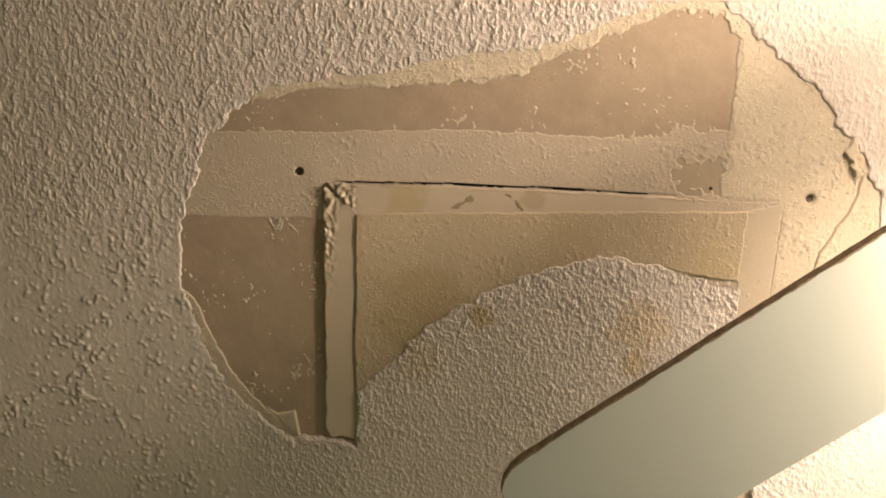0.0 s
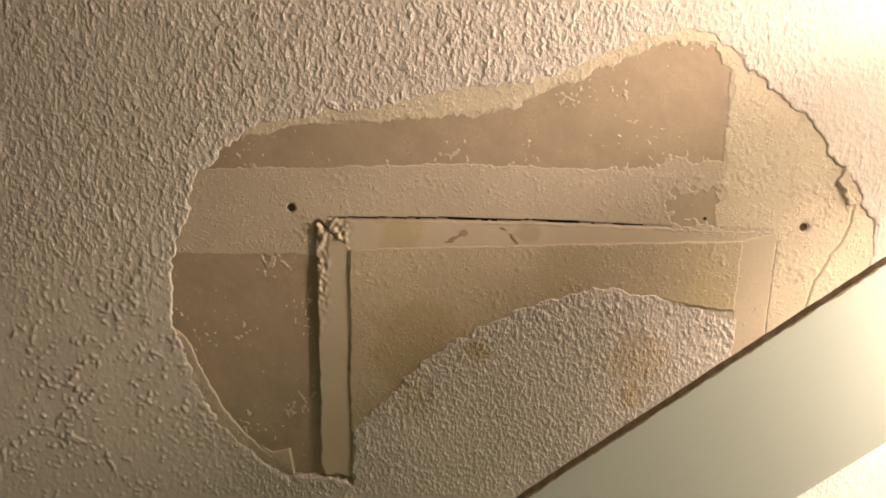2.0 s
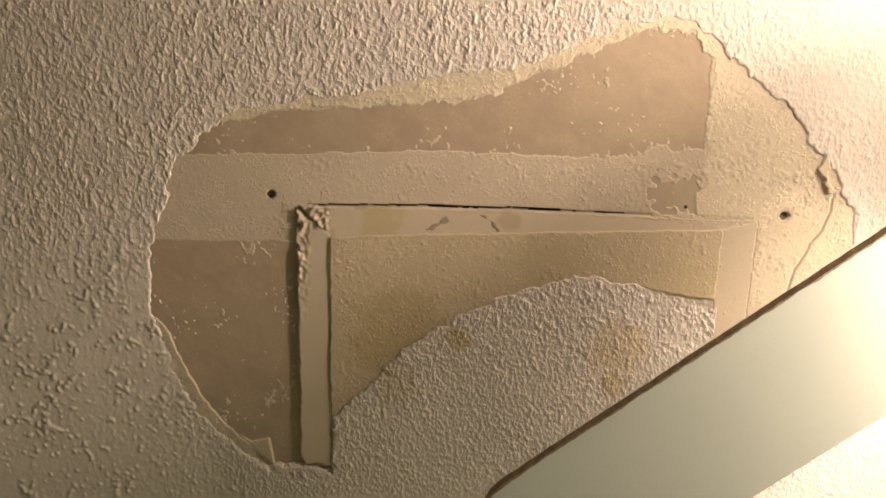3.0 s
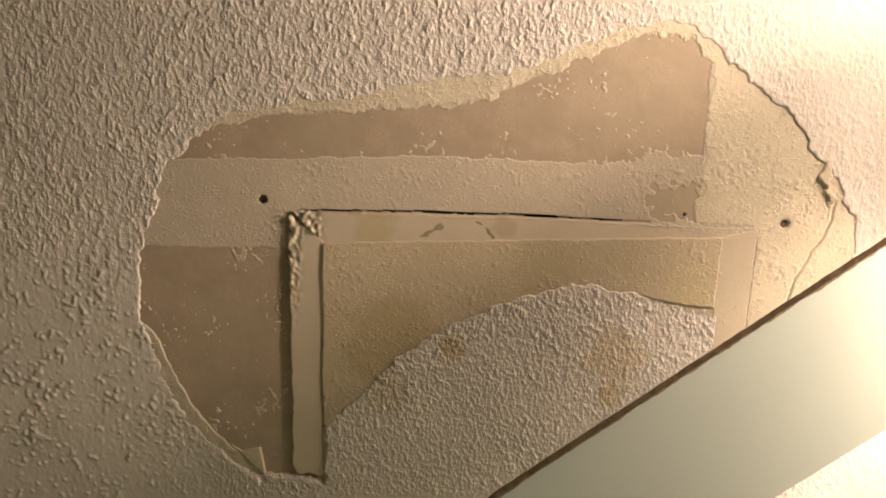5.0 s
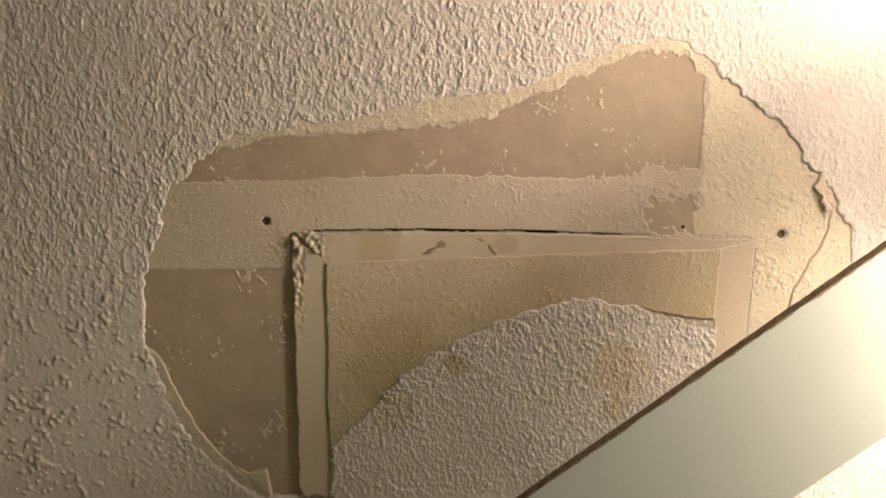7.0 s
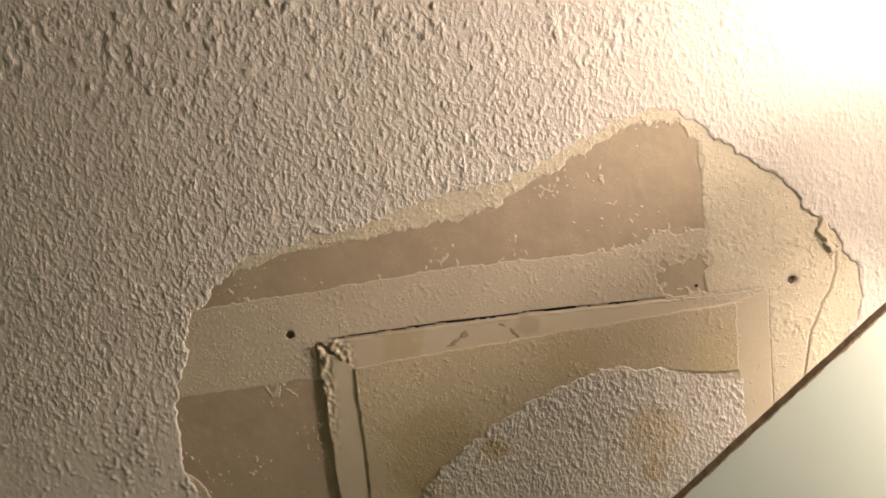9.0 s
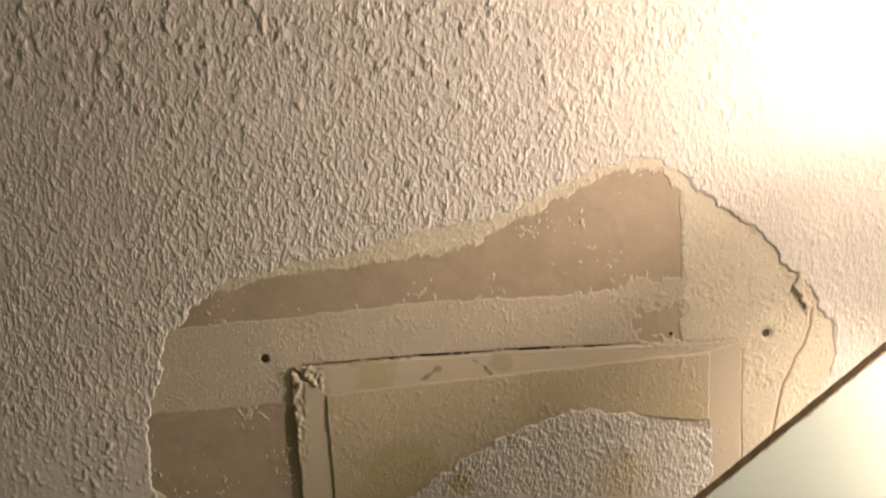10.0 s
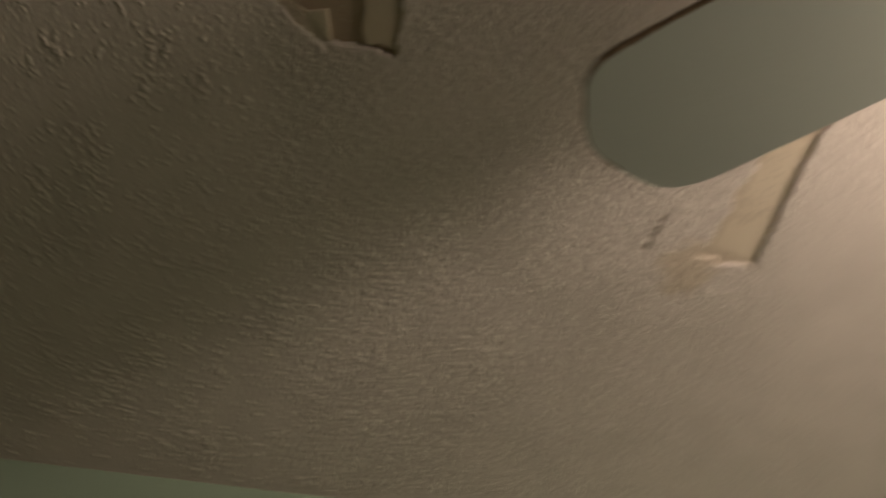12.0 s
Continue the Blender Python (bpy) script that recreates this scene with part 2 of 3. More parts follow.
STRIP_LEFT = [(0.0215, 0.012), (0.048, 0.030), (0.0495, 0.10), (0.0485, 0.14), (0.0515, 0.232), (0.0245, 0.234), (0.0235, 0.16), (0.021, 0.09), (0.0215, 0.05)]
STRIP_TOP = [(0.024, 0.0085), (0.123, 0.0055), (0.213, 0.0042), (0.343, 0.0052), (0.386, 0.0045), (0.386, 0.012), (0.361, 0.0145), (0.215, 0.0230), (0.088, 0.0305), (0.049, 0.0340)]
STRIP_RIGHT = [(0.3560, 0.0130), (0.3855, 0.0050), (0.386, 0.10), (0.398, 0.19), (0.389, 0.28), (0.385, 0.375), (0.345, 0.366), (0.356, 0.30), (0.3585, 0.20), (0.3570, 0.07)]
PATCH = [(0.0475, 0.0325), (0.088, 0.0290), (0.215, 0.0215), (0.3575, 0.0135), (0.3585, 0.07), (0.36, 0.24), (0.051, 0.24), (0.0505, 0.188), (0.0478, 0.14), (0.0487, 0.10)]
CRACK_TOP = [(0.030, 0.0075), (0.123, 0.0040), (0.213, 0.0030), (0.300, 0.0038)]
CRACK_EDGE = [(0.441, -0.024), (0.441, -0.017), (0.44, -0.011), (0.44, -0.004), (0.438, 0.002), (0.436, 0.01), (0.433, 0.015), (0.428, 0.022), (0.427, 0.027), (0.425, 0.031), (0.422, 0.038), (0.419, 0.043), (0.409, 0.1)]
SCREWS = [(0.0, 0.0), (0.405, 0.0)]


def panel_drop(x):
    """How far the panel, which sits askew, hangs below the board."""
    return 0.0050 - 0.0032 * np.clip((x - 0.05) / 0.30, 0, 1)



# ---- ceiling ----
R0, R1, S0, S1 = -0.115, 0.485, -0.165, 0.415     # the stretch with exposed board
F0, F1, G0, G1 = -0.40, 0.70, -0.42, 0.745         # the stretch with modelled texture
X0, X1, Y0, Y1 = -1.7, 2.3, -2.6, 0.745           # the room
bm = bmesh.new()
for x0, x1, y0, y1, drop in ((X0, F0, Y0, Y1, 0.0019), (F1, X1, Y0, Y1, 0.0019), (F0, F1, Y0, G0, 0.0019),
                             (F0, R0, G0, G1, 0.0), (R1, F1, G0, G1, 0.0), (R0, R1, G0, S0, 0.0), (R0, R1, S1, G1, 0.0)):
    box(x0, x1, y0, y1, CEIL - drop, CEIL + 0.0125, bm=bm)
ceiling = tagged(part("ceiling", bm, FAR_COAT), "cream ceiling with rough sprayed texture, partly scraped away", "ceiling", kind="structure")
# added dark sheet above the board, seen only through the gaps
bm = box(X0, X1, Y0, Y1, CEIL + 0.03, CEIL + 0.06)
part("backing", bm, CAVITY, ceiling)

g = Field(R0, R1, S0, S1, 0.0015)
holes = np.minimum.reduce([np.hypot(g.X - x, g.Y - y) for x, y in SCREWS])
crack = g.line(CRACK_TOP)
h = 0.00005 * g.noise(0.012, 0.012, 3) + 0.00004 * g.noise(0.002, 0.002, 4)
g.sheet("gypsum_board", h, BOARD, holes > -1, ceiling, "bare brown gypsum board paper", cut=(holes < 0.0036) | (crack < 0.0016))

# joint compound left on the board
g = Field(R0, R1, S0, S1, 0.0009)
rag = 0.0006 * g.noise(0.0015, 0.0015, 11) + 0.0007 * g.noise(0.005, 0.005, 12)
out = g.inside(OUTLINE)
crack = g.line(CRACK_TOP)
holes = np.minimum.reduce([np.hypot(g.X - x, g.Y - y) for x, y in SCREWS])
top_rag = 0.6 * rag + step(g.X, 0.2, 0.3) * (1 - step(g.X, 0.318, 0.331)) * (0.0018 * g.noise(0.0010, 0.0012, 14) + 0.001 * g.noise(0.006, 0.006, 15)) - 0.02 * np.clip(g.noise(0.0009, 0.0011, 13) - 2.5 + 0.9 * step(g.X, 0.2, 0.3), 0, 1)
bare = np.maximum.reduce([g.inside(BARE_TOP) + top_rag, g.inside(BARE_LEFT) + 0.4 * rag, g.inside(BARE_SPOT) + 1.4 * rag + 0.0024 * g.noise(0.0017, 0.0017, 8) - 0.0005])
below = g.inside(STRIP_TOP + [(0.046, 0.26), (0.01, 0.26)])
d = np.minimum.reduce([-bare, crack - 0.0008 + 0.12 * rag * step(g.X, 0.02, 0.05), holes - 0.0036 + 0.3 * rag, out + 0.006])
crumbs = 0.0013 * (g.noise(0.0010, 0.0010, 5) + 0.9 * g.noise(0.009, 0.009, 6) - 2.5)
d = np.where(bare > 0, np.maximum(d, np.minimum(np.minimum(crumbs, 0.00025), out)), d)
d = np.where(g.inside(STRIP_LEFT) > -0.003, -0.01, d)
lump = np.clip(g.noise(0.0007, 0.0008, 16) + 0.8 * g.noise(0.010, 0.010, 17) - 1.85 + 0.4 * step(g.X, 0.15, 0.3), 0, 2.0)
crumb = np.clip(g.noise(0.0009, 0.0009, 65) + 0.9 * g.noise(0.008, 0.006, 66) - 1.7 + 0.5 * step(g.X, 0.22, 0.32) + 0.5 * (1 - step(np.abs(g.Y + 0.031), 0.002, 0.010)), 0, 1.8)
h = -0.0015 + 0.0019 * step(d, -0.0009, 0.0005) + 0.00008 * g.noise(0.006, 0.006, 18) + 0.00015 * lump + 0.00032 * crumb
fissure = g.line(CRACK_EDGE)
h -= 0.0024 * (1 - step(fissure, 0.0003, 0.0010))
g.sheet("joint_compound", h, MUD, (d > -0.0024), ceiling, "dried beige joint compound with crumbs", cut=(holes < 0.0026) | (crack < 0.0009 - 0.0006 * step(g.X, 0.2, 0.28)))

# yellowed torn layer along the far edge and over the taped joint
yellow = np.minimum(out + 0.006, np.maximum(g.X - 0.335 + 0.3 * rag, -g.inside([(-0.2, -0.02), (0.02, -0.066), (0.04, -0.0665), (0.093, -0.0725), (0.119, -0.0775), (0.141, -0.0755), (0.175, -0.0865), (0.204, -0.1015),
                   (0.245, -0.1215), (0.277, -0.1355), (0.32, -0.137), (0.34, -0.11), (0.36, 0.3), (-0.2, 0.3)])) + rag * 1.0 + 0.0013 * g.noise(0.007, 0.0025, 20))
yellow = np.minimum.reduce([yellow, holes - 0.0038, np.where(g.inside(STRIP_RIGHT) > 0.0005, -0.01, 1)])
yellow = np.where((g.Y > 0.003 + 0.0) & (g.X < 0.38), -0.01, yellow)
soft = step(g.X, 0.325, 0.331) * step(g.Y, -0.125, -0.115)
h = -0.0012 + (0.0021 - 0.0002 * step(g.X, 0.31, 0.36)) * (step(yellow, -0.0007, 0.0004) * (1 - soft) + step(yellow, -0.0020, 0.0030) * soft) + 0.00012 * np.clip(g.noise(0.0009, 0.0010, 21), -0.8, 2.2) * step(-g.X, -0.34, -0.28) + 0.00026 * crumb - 0.0005 * np.clip(g.noise(0.0008, 0.0010, 22) + 0.5 * g.noise(0.008, 0.008, 23) - 1.9, 0, 1.2)
h -= 0.0030 * (1 - step(fissure, 0.0002, 0.0007))
g.sheet("torn_layer", h, MUD_WARM, yellow > -0.0022, ceiling, "yellowed torn skim layer", cut=holes < 0.0028)

# skim left under the coat along the near corner
d = np.minimum(0.5 * rag - out, out + 0.016)
d = np.minimum(d, step(-g.X, -0.02, 0.0) * step(g.Y, 0.1, 0.125) * 0.05 - 0.008)
h = -0.001 + 0.0019 * step(d, -0.0006, 0.0003) + 0.00018 * g.noise(0.003, 0.003, 26)
g.sheet("skim_edge", h, MUD, d > -0.002, ceiling, "thin torn edge of skim coat")

# a torn flap and a loose chip
f = Field(-0.035, 0.006, 0.204, 0.238, 0.0007)
d = f.inside([(-0.03, 0.207), (-0.018, 0.2135), (-0.003, 0.2095), (0.0015, 0.234)])
f.sheet("torn_flap", -0.0005 + (0.0012 + 0.0020 * step(f.X, -0.03, -0.002)) * step(d, -0.0006, 0.0004), MUD_WARM, d > -0.0008, ceiling, "curled flap of torn paper")
f = Field(0.415, 0.445, -0.058, -0.015, 0.0007)
d = np.maximum(f.inside([(0.4300, -0.050), (0.4345, -0.040), (0.4330, -0.031), (0.4275, -0.034), (0.4250, -0.038)]), f.inside([(0.433, -0.032), (0.440, -0.022), (0.436, -0.020), (0.431, -0.028)])) + 0.0006 * f.noise(0.0015, 0.0015, 27)
f.sheet("loose_chip", -0.0005 + 0.0042 * step(d, -0.0006, 0.0004), MUD_WARM, d > -0.0008, ceiling, "loose chip of torn coating")

# the sprayed texture coat
g = Field(F0, F1, G0, G1, 0.0012)
rag = 0.0009 * g.noise(0.002, 0.002, 31) + 0.0011 * g.noise(0.006, 0.006, 32)
rag += 0.0022 * g.noise(0.008, 0.008, 30) * step(g.Y, 0.17, 0.22) * step(g.X, 0.3, 0.33) * (1 - step(g.X, 0.365, 0.375))
d = -g.inside(OUTLINE) + rag
loose = step(g.X, 0.30, 0.36) * step(-g.Y, -0.02, 0.02)
d += loose * (0.0016 * g.noise(0.0028, 0.0028, 29)) - 0.0075 * step(-g.X, -0.01, 0.03) * step(g.Y, 0.10, 0.13)
grain = 0.8 * g.noise(0.0010, 0.0014, 33) + 0.4 * g.noise(0.0016, 0.0022, 34) + 0.2 * g.noise(0.005, 0.005, 35)
calm = np.clip(0.5 + 0.5 * g.noise(0.05, 0.05, 36), 0, 1)
quiet = step(-g.X + 0.12 * (g.Y - 0.1) + 0.012 * g.noise(0.02, 0.02, 61), 0.02, 0.13) * step(g.Y + 0.012 * g.noise(0.02, 0.02, 62), -0.02, 0.10)
coarse = step(-g.Y, 0.13, 0.22)
dense = (1 - 0.70 * quiet) * (1 - 0.25 * coarse) * (1 + 0.25 * step(g.inside(PATCH), -0.02, 0.01)) * (0.75 + 0.35 * calm) * (1 - 0.5 * step(g.X, 0.36, 0.43))
clump = g.noise(0.009, 0.009, 38)
blobs = np.clip(g.noise(0.0010, 0.0010, 37) + 0.45 * clump + 0.35 * g.noise(0.004, 0.004, 67) - 1.12, 0, 1.1)
pebbles = coarse * np.clip(g.noise(0.0019, 0.0026, 63) + 0.4 * g.noise(0.010, 0.010, 64) - 0.75, 0, 1.5)
bumps = 0.00036 * dense * np.log1p(np.exp(2.2 * (grain - 0.1))) / 2.2 + (0.0003 + 0.0007 * quiet) * blobs + 0.0007 * pebbles
near_right = step(g.X, 0.285, 0.315) * (1 - step(g.X, 0.358, 0.364)) * (1 - step(g.Y, 0.075, 0.14))
over = step(g.inside(PATCH[:5] + [(0.37, 0.24), (0.40, 0.40), (0.30, 0.40), (0.051, 0.26)] + PATCH[7:]), -0.11, 0.0)
thick = 0.0012 + 0.0006 * loose + over * (panel_drop(g.X) - 0.0002 - 0.0026 * near_right)
thick += 0.0011 * step(g.X, 0.375, 0.385) * step(g.Y, 0.15, 0.2) * (1 - step(g.X, 0.41, 0.62)) * (1 - step(g.Y, 0.33, 0.43))
feather = step(-g.X, -0.03, 0.0) * step(g.Y, 0.10, 0.125)
h = -0.002 + (thick + 0.002) * (step(d, -0.0014, 0.0008) * (1 - feather) + step(d, -0.004, 0.005) * feather) + bumps * step(d, -0.0005, 0.002)
h -= 0.004 * (1 - step(g.line([(0.287, 0.376), (0.290, 0.36), (0.296, 0.335)]) + 0.0006 * g.noise(0.002, 0.002, 39), 0.0002, 0.0018))
g.sheet("texture_coat", h, COAT, d > -0.0028, ceiling, "cream sprayed stipple texture", relief=dense * (1 - 0.55 * quiet) * np.clip(0.8 + 0.2 * grain, 0.4, 1.3))

# ---- the patch set into the ceiling ----
patch = tagged(new("ceiling_patch"), "beige gypsum patch with taped edges, set proud of the ceiling", "patch")
g = Field(0.0, 0.40, -0.005, 0.40, 0.0009)
rag = 0.00025 * g.noise(0.0015, 0.0015, 41) + 0.0003 * g.noise(0.005, 0.005, 42)
d = g.inside(PATCH) + rag + 0.0006
d = np.minimum(d, g.inside(OUTLINE) + 0.0004 + rag + 0.02 * (1 - step(g.X, 0.27, 0.285)))
scrape = np.clip(g.noise(0.0009, 0.0010, 43) + 0.55 * g.noise(0.007, 0.007, 44) - 1.0, 0, 2.0) + 0.12 * g.noise(0.0011, 0.0012, 45) - 0.5 * np.clip(g.noise(0.0009, 0.0015, 60) - 2.0, 0, 1.5)
h = -0.002 + (0.002 + panel_drop(g.X)) * step(d, -0.0008, 0.0005) + 0.00028 * scrape
g.sheet("panel", h, PANEL, (d > -0.0018) & (g.Y < 0.235), patch, "tan scraped gypsum panel")

d = g.inside(STRIP_LEFT) + rag + 0.0012 * np.clip(g.noise(0.0018, 0.0018, 46), -1, 1) * (1 - step(g.Y, 0.03, 0.08)) * (1 - step(g.X, 0.026, 0.032))
torn = (1 - step(g.Y, 0.02, 0.13)) * (1 - step(g.X, 0.024, 0.034))
d -= step(g.Y, 0.215, 0.232) * 0.002 * np.abs(g.noise(0.003, 0.003, 40))
h = -0.002 + 0.0058 * step(d, -0.0008, 0.0005) + 0.0009 * torn * np.clip(g.noise(0.0010, 0.0013, 47), -1.2, 2) + 0.00005 * g.noise(0.01, 0.01, 48)
g.sheet("edge_strip", h, STRIP, d > -0.0018, patch, "smooth beige strip with torn corner")

d = g.inside(STRIP_TOP) + rag
corner = (1 - step(g.X, 0.040, 0.052))
h = -0.002 + (0.0056 - 0.0033 * np.clip((g.X - 0.05) / 0.3, 0, 1)) * step(d, -0.0008, 0.0005) + 0.0011 * corner * np.clip(g.noise(0.0010, 0.0011, 49), -0.9, 2) + 0.00006 * g.noise(0.01, 0.01, 50)
h += 0.0007 * step(-np.abs(d - 0.0004), -0.0012, -0.0002) * np.clip(g.noise(0.003, 0.001, 51) + 0.6, 0, 1.5)
g.sheet("edge_strip", h, STRIP, d > -0.0005, patch, "smooth beige strip with filler smears")

d = g.inside(STRIP_RIGHT) + rag
h = -0.002 + 0.0026 * step(d, -0.0008, 0.0005) + 0.00006 * g.noise(0.012, 0.012, 52)
g.sheet("edge_strip", h, STRIP, d > -0.0018, patch)


def smear(pts, width, name="filler_smear"):
    g = Field(min(p[0] for p in pts) - 0.01, max(p[0] for p in pts) + 0.01, min(p[1] for p in pts) - 0.01, max(p[1] for p in pts) + 0.01, 0.0006)
    d = width - g.line(pts) + 0.0006 * g.noise(0.0015, 0.0015, int(pts[0][0] * 1000))
    g.sheet(name, 0.0015 + (0.0026 - 0.0033 * np.clip((g.X - 0.05) / 0.3, 0, 1)) * step(d, -0.0008, 0.0006), SMEAR, d > -0.0012, patch)


smear([(0.124, 0.0225), (0.129, 0.0205)], 0.0021)
smear([(0.128, 0.0210), (0.135, 0.0165), (0.138, 0.0145)], 0.0014)
smear([(0.137, 0.0150), (0.140, 0.0138)], 0.0026)
smear([(0.163, 0.0085), (0.170, 0.0105), (0.176, 0.0150), (0.180, 0.0205)], 0.0009)


def screw(x, y):
    ob = tagged(new("drywall_screw"), "dark drywall screw sunk in a small hole", "screw", "drywall screws")
    ob.location = (x, y, CEIL + 0.0024)
    bm = lathe([(0.0, -0.0006), (0.0012, -0.0006), (0.0036, -0.0012), (0.0040, -0.0008), (0.0028, 0.001), (0.0016, 0.003), (0.0015, 0.02), (0.0, 0.021)], 20)
    part("head", bm, STEEL, ob, smooth=True)
    return ob


for s in SCREWS:
    screw(*s)
nail = tagged(part("nail", lathe([(0.0, CEIL - 0.0012), (0.0011, CEIL - 0.0011), (0.0015, CEIL - 0.0005), (0.0015, CEIL + 0.02), (0.0, CEIL + 0.021)], 14, centre=(0.327, -0.004)), DARK_HEAD, smooth=True),
              "small dark nail head in the bare board", "nail")

# ---- ceiling fan ----
fan = tagged(new("ceiling_fan"), "white flush-mount ceiling fan with four blades and a lit lamp", "ceiling fan")
C = (HUB.x, HUB.y)
part("canopy", lathe([(0.0, 2.4405), (0.122, 2.4405), (0.125, 2.437), (0.125, 2.424), (0.122, 2.420), (0.116, 2.410), (0.1085, 2.392), (0.105, 2.388), (0.09, 2.388)], 96, centre=C), HOUSING, fan, smooth=True)
bm = lathe([(0.096, 2.39), (0.0985, 2.386), (0.0985, 2.352), (0.096, 2.346)], 96, centre=C)
part("vent_ring", bm, VENT, fan, "grey ribbed vent ring", smooth=True)
rib = None
for i in range(90):
    a = i * 2 * math.pi / 90
    if rib is None:
        rib = part("vent_rib", box(-0.002, 0.002, -0.0011, 0.0011, -0.014, 0.014), WHITE, fan)
        ob = rib
    else:
        ob = new("vent_rib", rib.data)
        ob.parent = fan
    ob.matrix_local = Matrix.Translation((C[0] + 0.099 * math.cos(a), C[1] + 0.099 * math.sin(a), 2.369)) @ Matrix.Rotation(a, 4, "Z")

# motor plate with radial slots
bm = bmesh.new()
NSLOT, IN, OUTR, RIM = 18, 0.060, 0.090, 0.108
for i in range(NSLOT):
    a0 = math.radians(155 + i * 20)
    hw_in, hw_out = 0.0045 / IN, 0.0045 / OUTR

    def at(r, a, z=2.342):
        return bm.verts.new((C[0] + r * math.cos(a), C[1] + r * math.sin(a), z))
    half = math.radians(10)
    for lo, hi in (((IN, hw_in), (OUTR, hw_out)),):
        for s in (1, -1):
            q = [at(lo[0], a0 + s * lo[1]), at(hi[0], a0 + s * hi[1]), at(hi[0], a0 + s * half), at(lo[0], a0 + s * half)]
            bm.faces.new(q if s > 0 else q[::-1])
            w = [at(lo[0], a0 + s * lo[1]), at(hi[0], a0 + s * hi[1]), at(hi[0], a0 + s * hi[1], 2.346), at(lo[0], a0 + s * lo[1], 2.346)]
            bm.faces.new(w)
    for k in range(4):
        b0, b1 = a0 - half + k * half / 2, a0 - half + (k + 1) * half / 2
        bm.faces.new([at(OUTR, b0), at(RIM - 0.004, b0), at(RIM - 0.004, b1), at(OUTR, b1)])
        bm.faces.new([at(RIM - 0.004, b0), at(RIM, b0, 2.345), at(RIM, b1, 2.345), at(RIM - 0.004, b1)])
        bm.faces.new([at(RIM, b0, 2.345), at(RIM, b0, 2.352), at(RIM, b1, 2.352), at(RIM, b1, 2.345)])
        bm.faces.new([at(0.03, b0), at(IN, b0), at(IN, b1), at(0.03, b1)])
bmesh.ops.remove_doubles(bm, verts=bm.verts, dist=0.00005)
bmesh.ops.recalc_face_normals(bm, faces=bm.faces)
part("motor_plate", bm, WHITE, fan, "white motor plate with radial slots")
part("motor_core", lathe([(0.0, 2.351), (0.097, 2.351)], 64, centre=C), CORE, fan)
part("switch_housing", lathe([(0.0, 2.18), (0.030, 2.18), (0.042, 2.19), (0.046, 2.22), (0.046, 2.325), (0.05, 2.342)], 48, centre=C), VENT, fan, smooth=True)


def blade(angle):
    """One blade with its iron. Outward is x, and the far edge, which hangs lower, is at -y."""
    u = math.radians(angle)
    lift = Matrix.Translation((C[0], C[1], 0)) @ Matrix.Rotation(u, 4, "Z") @ Matrix.Scale(-1, 4, (0, 1, 0))
    tilt = math.atan2(0.012, 0.118)
    # outline in blade coordinates: along, across
    pts = [(0.15, -0.050), (0.175, -0.0565), (0.578, -0.0570), (0.590, -0.0555), (0.600, -0.0505), (0.607, -0.0435), (0.6165, -0.0230), (0.6195, -0.0140), (0.6205, -0.0050),
           (0.6185, 0.0050), (0.611, 0.0210), (0.602, 0.0370), (0.596, 0.0450), (0.586, 0.0525), (0.572, 0.0570), (0.555, 0.0590), (0.175, 0.0585), (0.15, 0.052)]
    seat = lift @ Matrix.Translation((0, 0.031, 2.309)) @ Matrix.Rotation(tilt, 4, "X")
    bm = prism(pts, 0.0, 0.006)
    bmesh.ops.transform(bm, matrix=seat, verts=bm.verts)
    bmesh.ops.recalc_face_normals(bm, faces=bm.faces)
    b = part("blade", bm, BLADE, fan, "white laminate fan blade with dusty edge")
    # dust along the rim
    bm = bmesh.new()
    rng = random.Random(int(angle))
    ring = []
    n = len(pts)
    dense = []
    for i in range(n):
        (ax, ay), (bx, by) = pts[i], pts[(i + 1) % n]
        k = max(1, int(math.hypot(bx - ax, by - ay) / 0.0016))
        dense += [(ax + (bx - ax) * j / k, ay + (by - ay) * j / k) for j in range(k)]
    first = next(i for i, (x, y) in enumerate(dense) if x > 0.215)
    dense = [(x, y) for x, y in dense[first:] if x > 0.215 and y < 0.022]
    e, smudge = 0.0004, 0.001
    for x, y in dense:
        e += (0.0004 - e) * 0.25 + rng.uniform(-0.00013, 0.00013)
        e = max(0.0001, e)
        smudge += (0.0010 - smudge) * 0.12 + rng.uniform(-0.0004, 0.0004)
        smudge = max(0.0002, smudge)
        cx, cy = (x - 0.38), y
        L = math.hypot(cx * 0.2, cy)
        ix, iy = cx * 0.2 / L * smudge, cy / L * smudge
        ox, oy = cx * 0.2 / L * e, cy / L * e
        ring.append((bm.verts.new((x - ix, y - iy, -0.0002)), bm.verts.new((x + ox, y + oy, -0.0003)), bm.verts.new((x + ox * 1.3, y + oy * 1.3, 0.0062)), bm.verts.new((x - oy * 0, y - oy * 4, 0.0064))))
    for i in range(len(ring) - 1):
        j = i + 1
        for k in range(3):
            bm.faces.new((ring[i][k], ring[j][k], ring[j][k + 1], ring[i][k + 1]))
    bmesh.ops.transform(bm, matrix=seat, verts=bm.verts)
    bmesh.ops.recalc_face_normals(bm, faces=bm.faces)
    part("dust", bm, DUST, b, "brown dust caked on the edge")
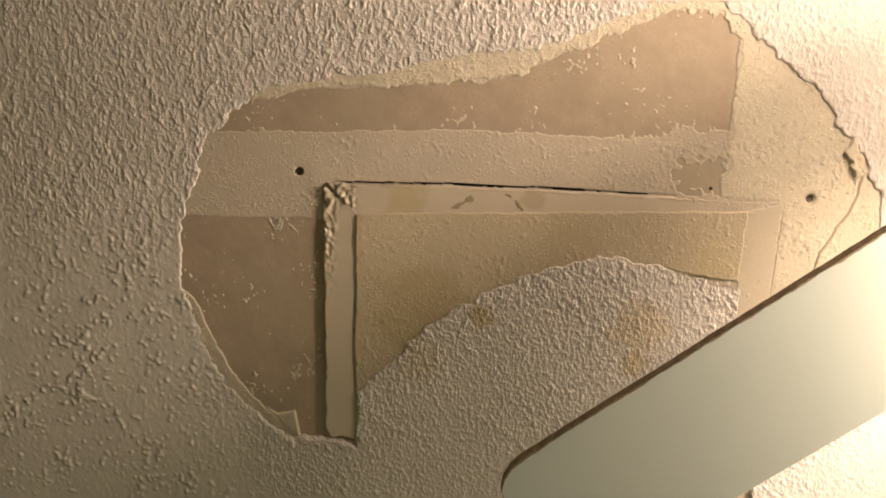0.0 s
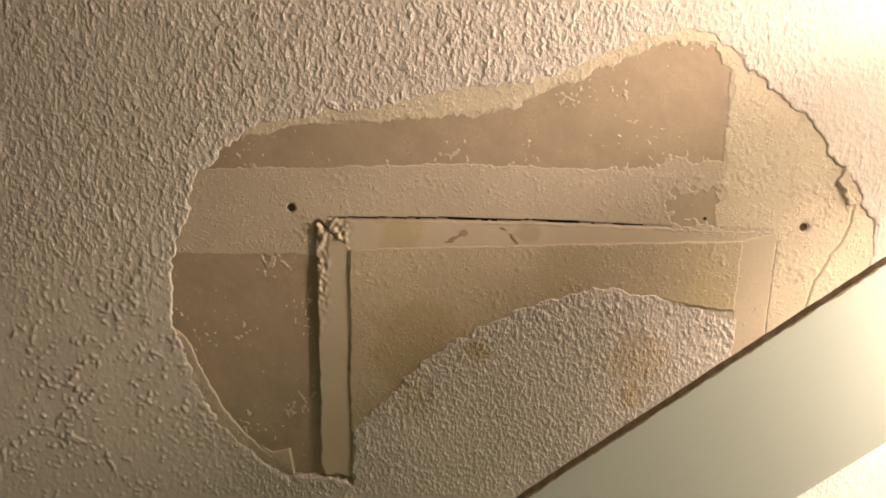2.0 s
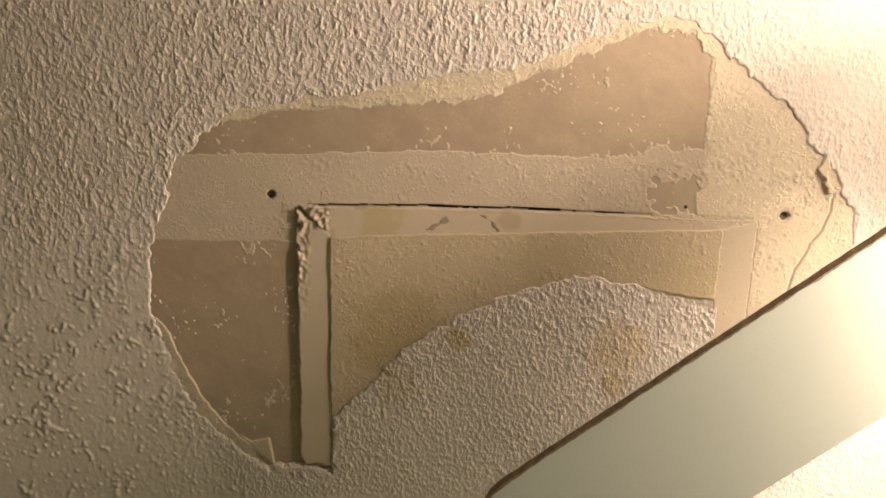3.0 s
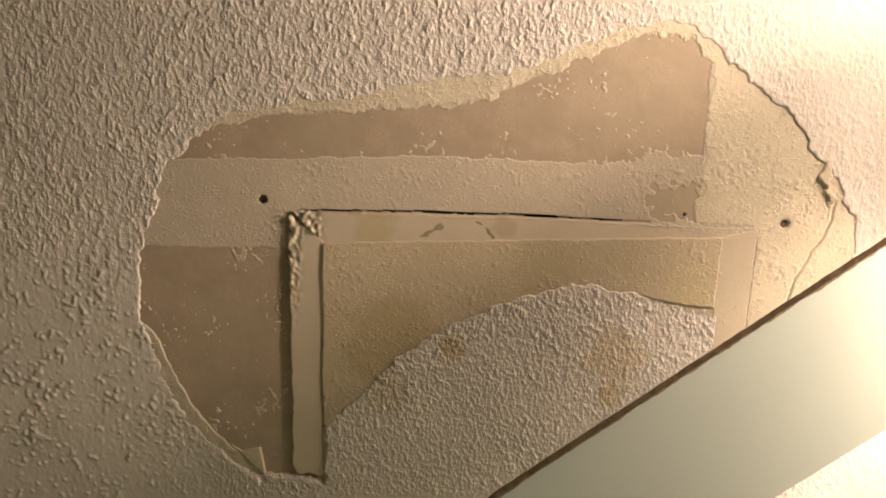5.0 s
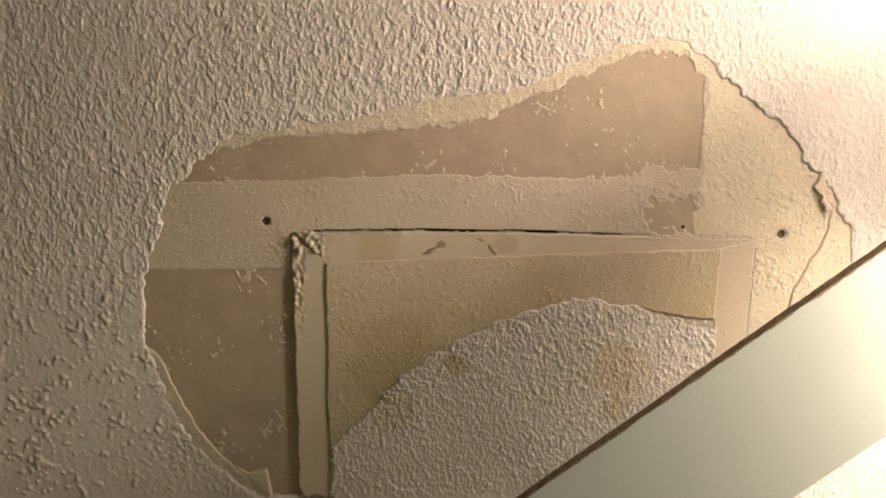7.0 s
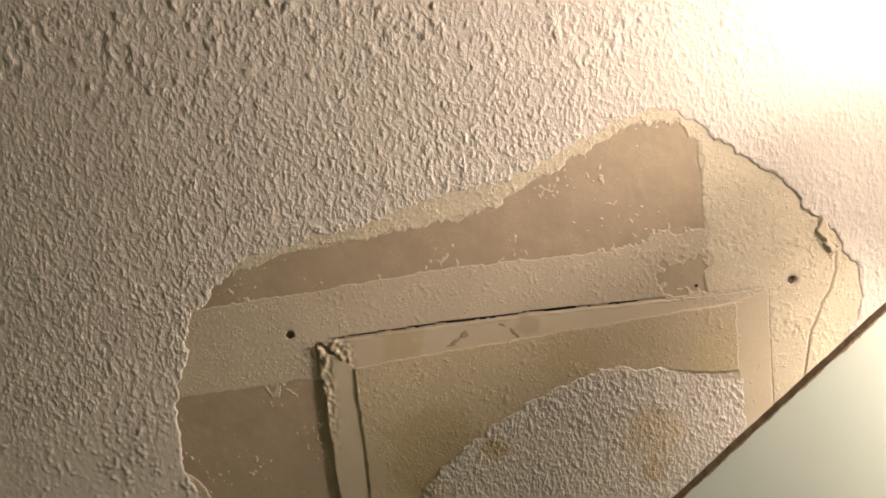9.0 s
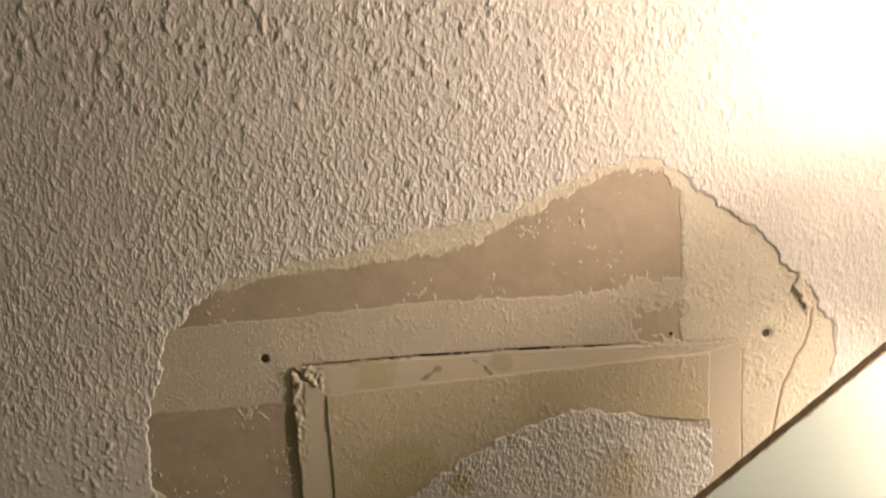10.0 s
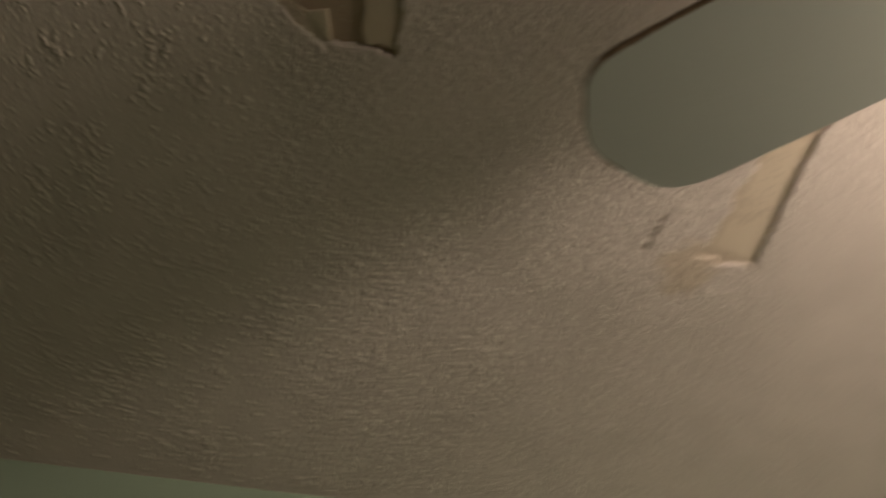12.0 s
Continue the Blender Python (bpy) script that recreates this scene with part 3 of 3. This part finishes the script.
    # iron
    pts = [(0.085, -0.018), (0.115, -0.024), (0.140, -0.040), (0.158, -0.050), (0.170, -0.050), (0.177, -0.042), (0.174, -0.032), (0.163, -0.024), (0.172, -0.016), (0.176, -0.006),
           (0.172, 0.004), (0.164, 0.010), (0.177, 0.018), (0.190, 0.030), (0.196, 0.042), (0.190, 0.052), (0.172, 0.056), (0.145, 0.050), (0.115, 0.034), (0.085, 0.018)]
    bm = prism(pts, -0.005, -0.0003)
    for v in bm.verts:
        k = max(0.0, min(1.0, (0.15 - v.co.x) / 0.06))
        v.co.z += 0.032 * k
        v.co.y -= 0.031 * k
    bmesh.ops.bevel(bm, geom=[e for e in bm.edges if abs(e.verts[0].co.z - e.verts[1].co.z) < 0.003], offset=0.0012, segments=1, affect="EDGES")
    bmesh.ops.transform(bm, matrix=seat, verts=bm.verts)
    bmesh.ops.recalc_face_normals(bm, faces=bm.faces)
    iron = part("blade_iron", bm, WHITE, fan, "white scalloped blade bracket")
    for x, y in ((0.167, -0.041), (0.182, 0.043), (0.163, -0.005)):
        bm = lathe([(0.0, -0.008), (0.003, -0.0078), (0.0048, -0.0062), (0.005, -0.0045)], 16, centre=(x, y))
        bmesh.ops.transform(bm, matrix=seat, verts=bm.verts)
        bmesh.ops.recalc_face_normals(bm, faces=bm.faces)
        part("screw", bm, DARK_HEAD, iron, "dark round screw head", smooth=True)


for a in (141.1, 250.0, 326.0, 52.0):
    blade(a)

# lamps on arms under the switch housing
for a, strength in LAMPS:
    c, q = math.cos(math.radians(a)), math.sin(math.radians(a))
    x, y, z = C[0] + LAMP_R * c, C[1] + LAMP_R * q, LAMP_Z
    bm = bmesh.new()
    way = [(0.040, z + 0.012), (0.062, z + 0.004), (0.080, z - 0.022), (0.100, z - 0.044), (0.125, z - 0.052), (LAMP_R, z - 0.048)]
    rings = []
    for r, h in way:
        rings.append([bm.verts.new((C[0] + r * c - 0.006 * math.cos(k) * q, C[1] + r * q + 0.006 * math.cos(k) * c, h + 0.006 * math.sin(k))) for k in np.linspace(0, 2 * math.pi, 10, endpoint=False)])
    for m0, m1 in zip(rings, rings[1:]):
        for k in range(10):
            bm.faces.new((m0[k], m0[(k + 1) % 10], m1[(k + 1) % 10], m1[k]))
    arm = part("lamp_arm", bm, WHITE, fan, "white curved lamp arm", smooth=True)
    part("socket", lathe([(0.0, z - 0.052), (0.016, z - 0.05), (0.018, z - 0.035), (0.015, z - 0.026)], 20, centre=(x, y)), WHITE, arm, smooth=True)
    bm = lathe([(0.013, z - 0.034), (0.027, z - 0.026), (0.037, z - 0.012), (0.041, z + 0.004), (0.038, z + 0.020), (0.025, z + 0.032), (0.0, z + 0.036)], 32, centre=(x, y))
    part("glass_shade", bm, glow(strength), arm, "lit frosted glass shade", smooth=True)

# ---- room ----
tagged(part("floor", box(X0, X1, Y0, Y1, -0.1, 0), FLOOR), "unseen beige floor", "floor", kind="structure")
for name, a in (("wall_north", (X0 - 0.1, X1 + 0.1, Y1, Y1 + 0.1, 0, CEIL + 0.06)), ("wall_south", (X0 - 0.1, X1 + 0.1, Y0 - 0.1, Y0, 0, CEIL + 0.06)),
                ("wall_west", (X0 - 0.1, X0, Y0, Y1, 0, CEIL + 0.06)), ("wall_east", (X1, X1 + 0.1, Y0, Y1, 0, CEIL + 0.06))):
    tagged(part(name, box(*a), WALLS), "plain pale green painted wall", "wall", kind="structure")
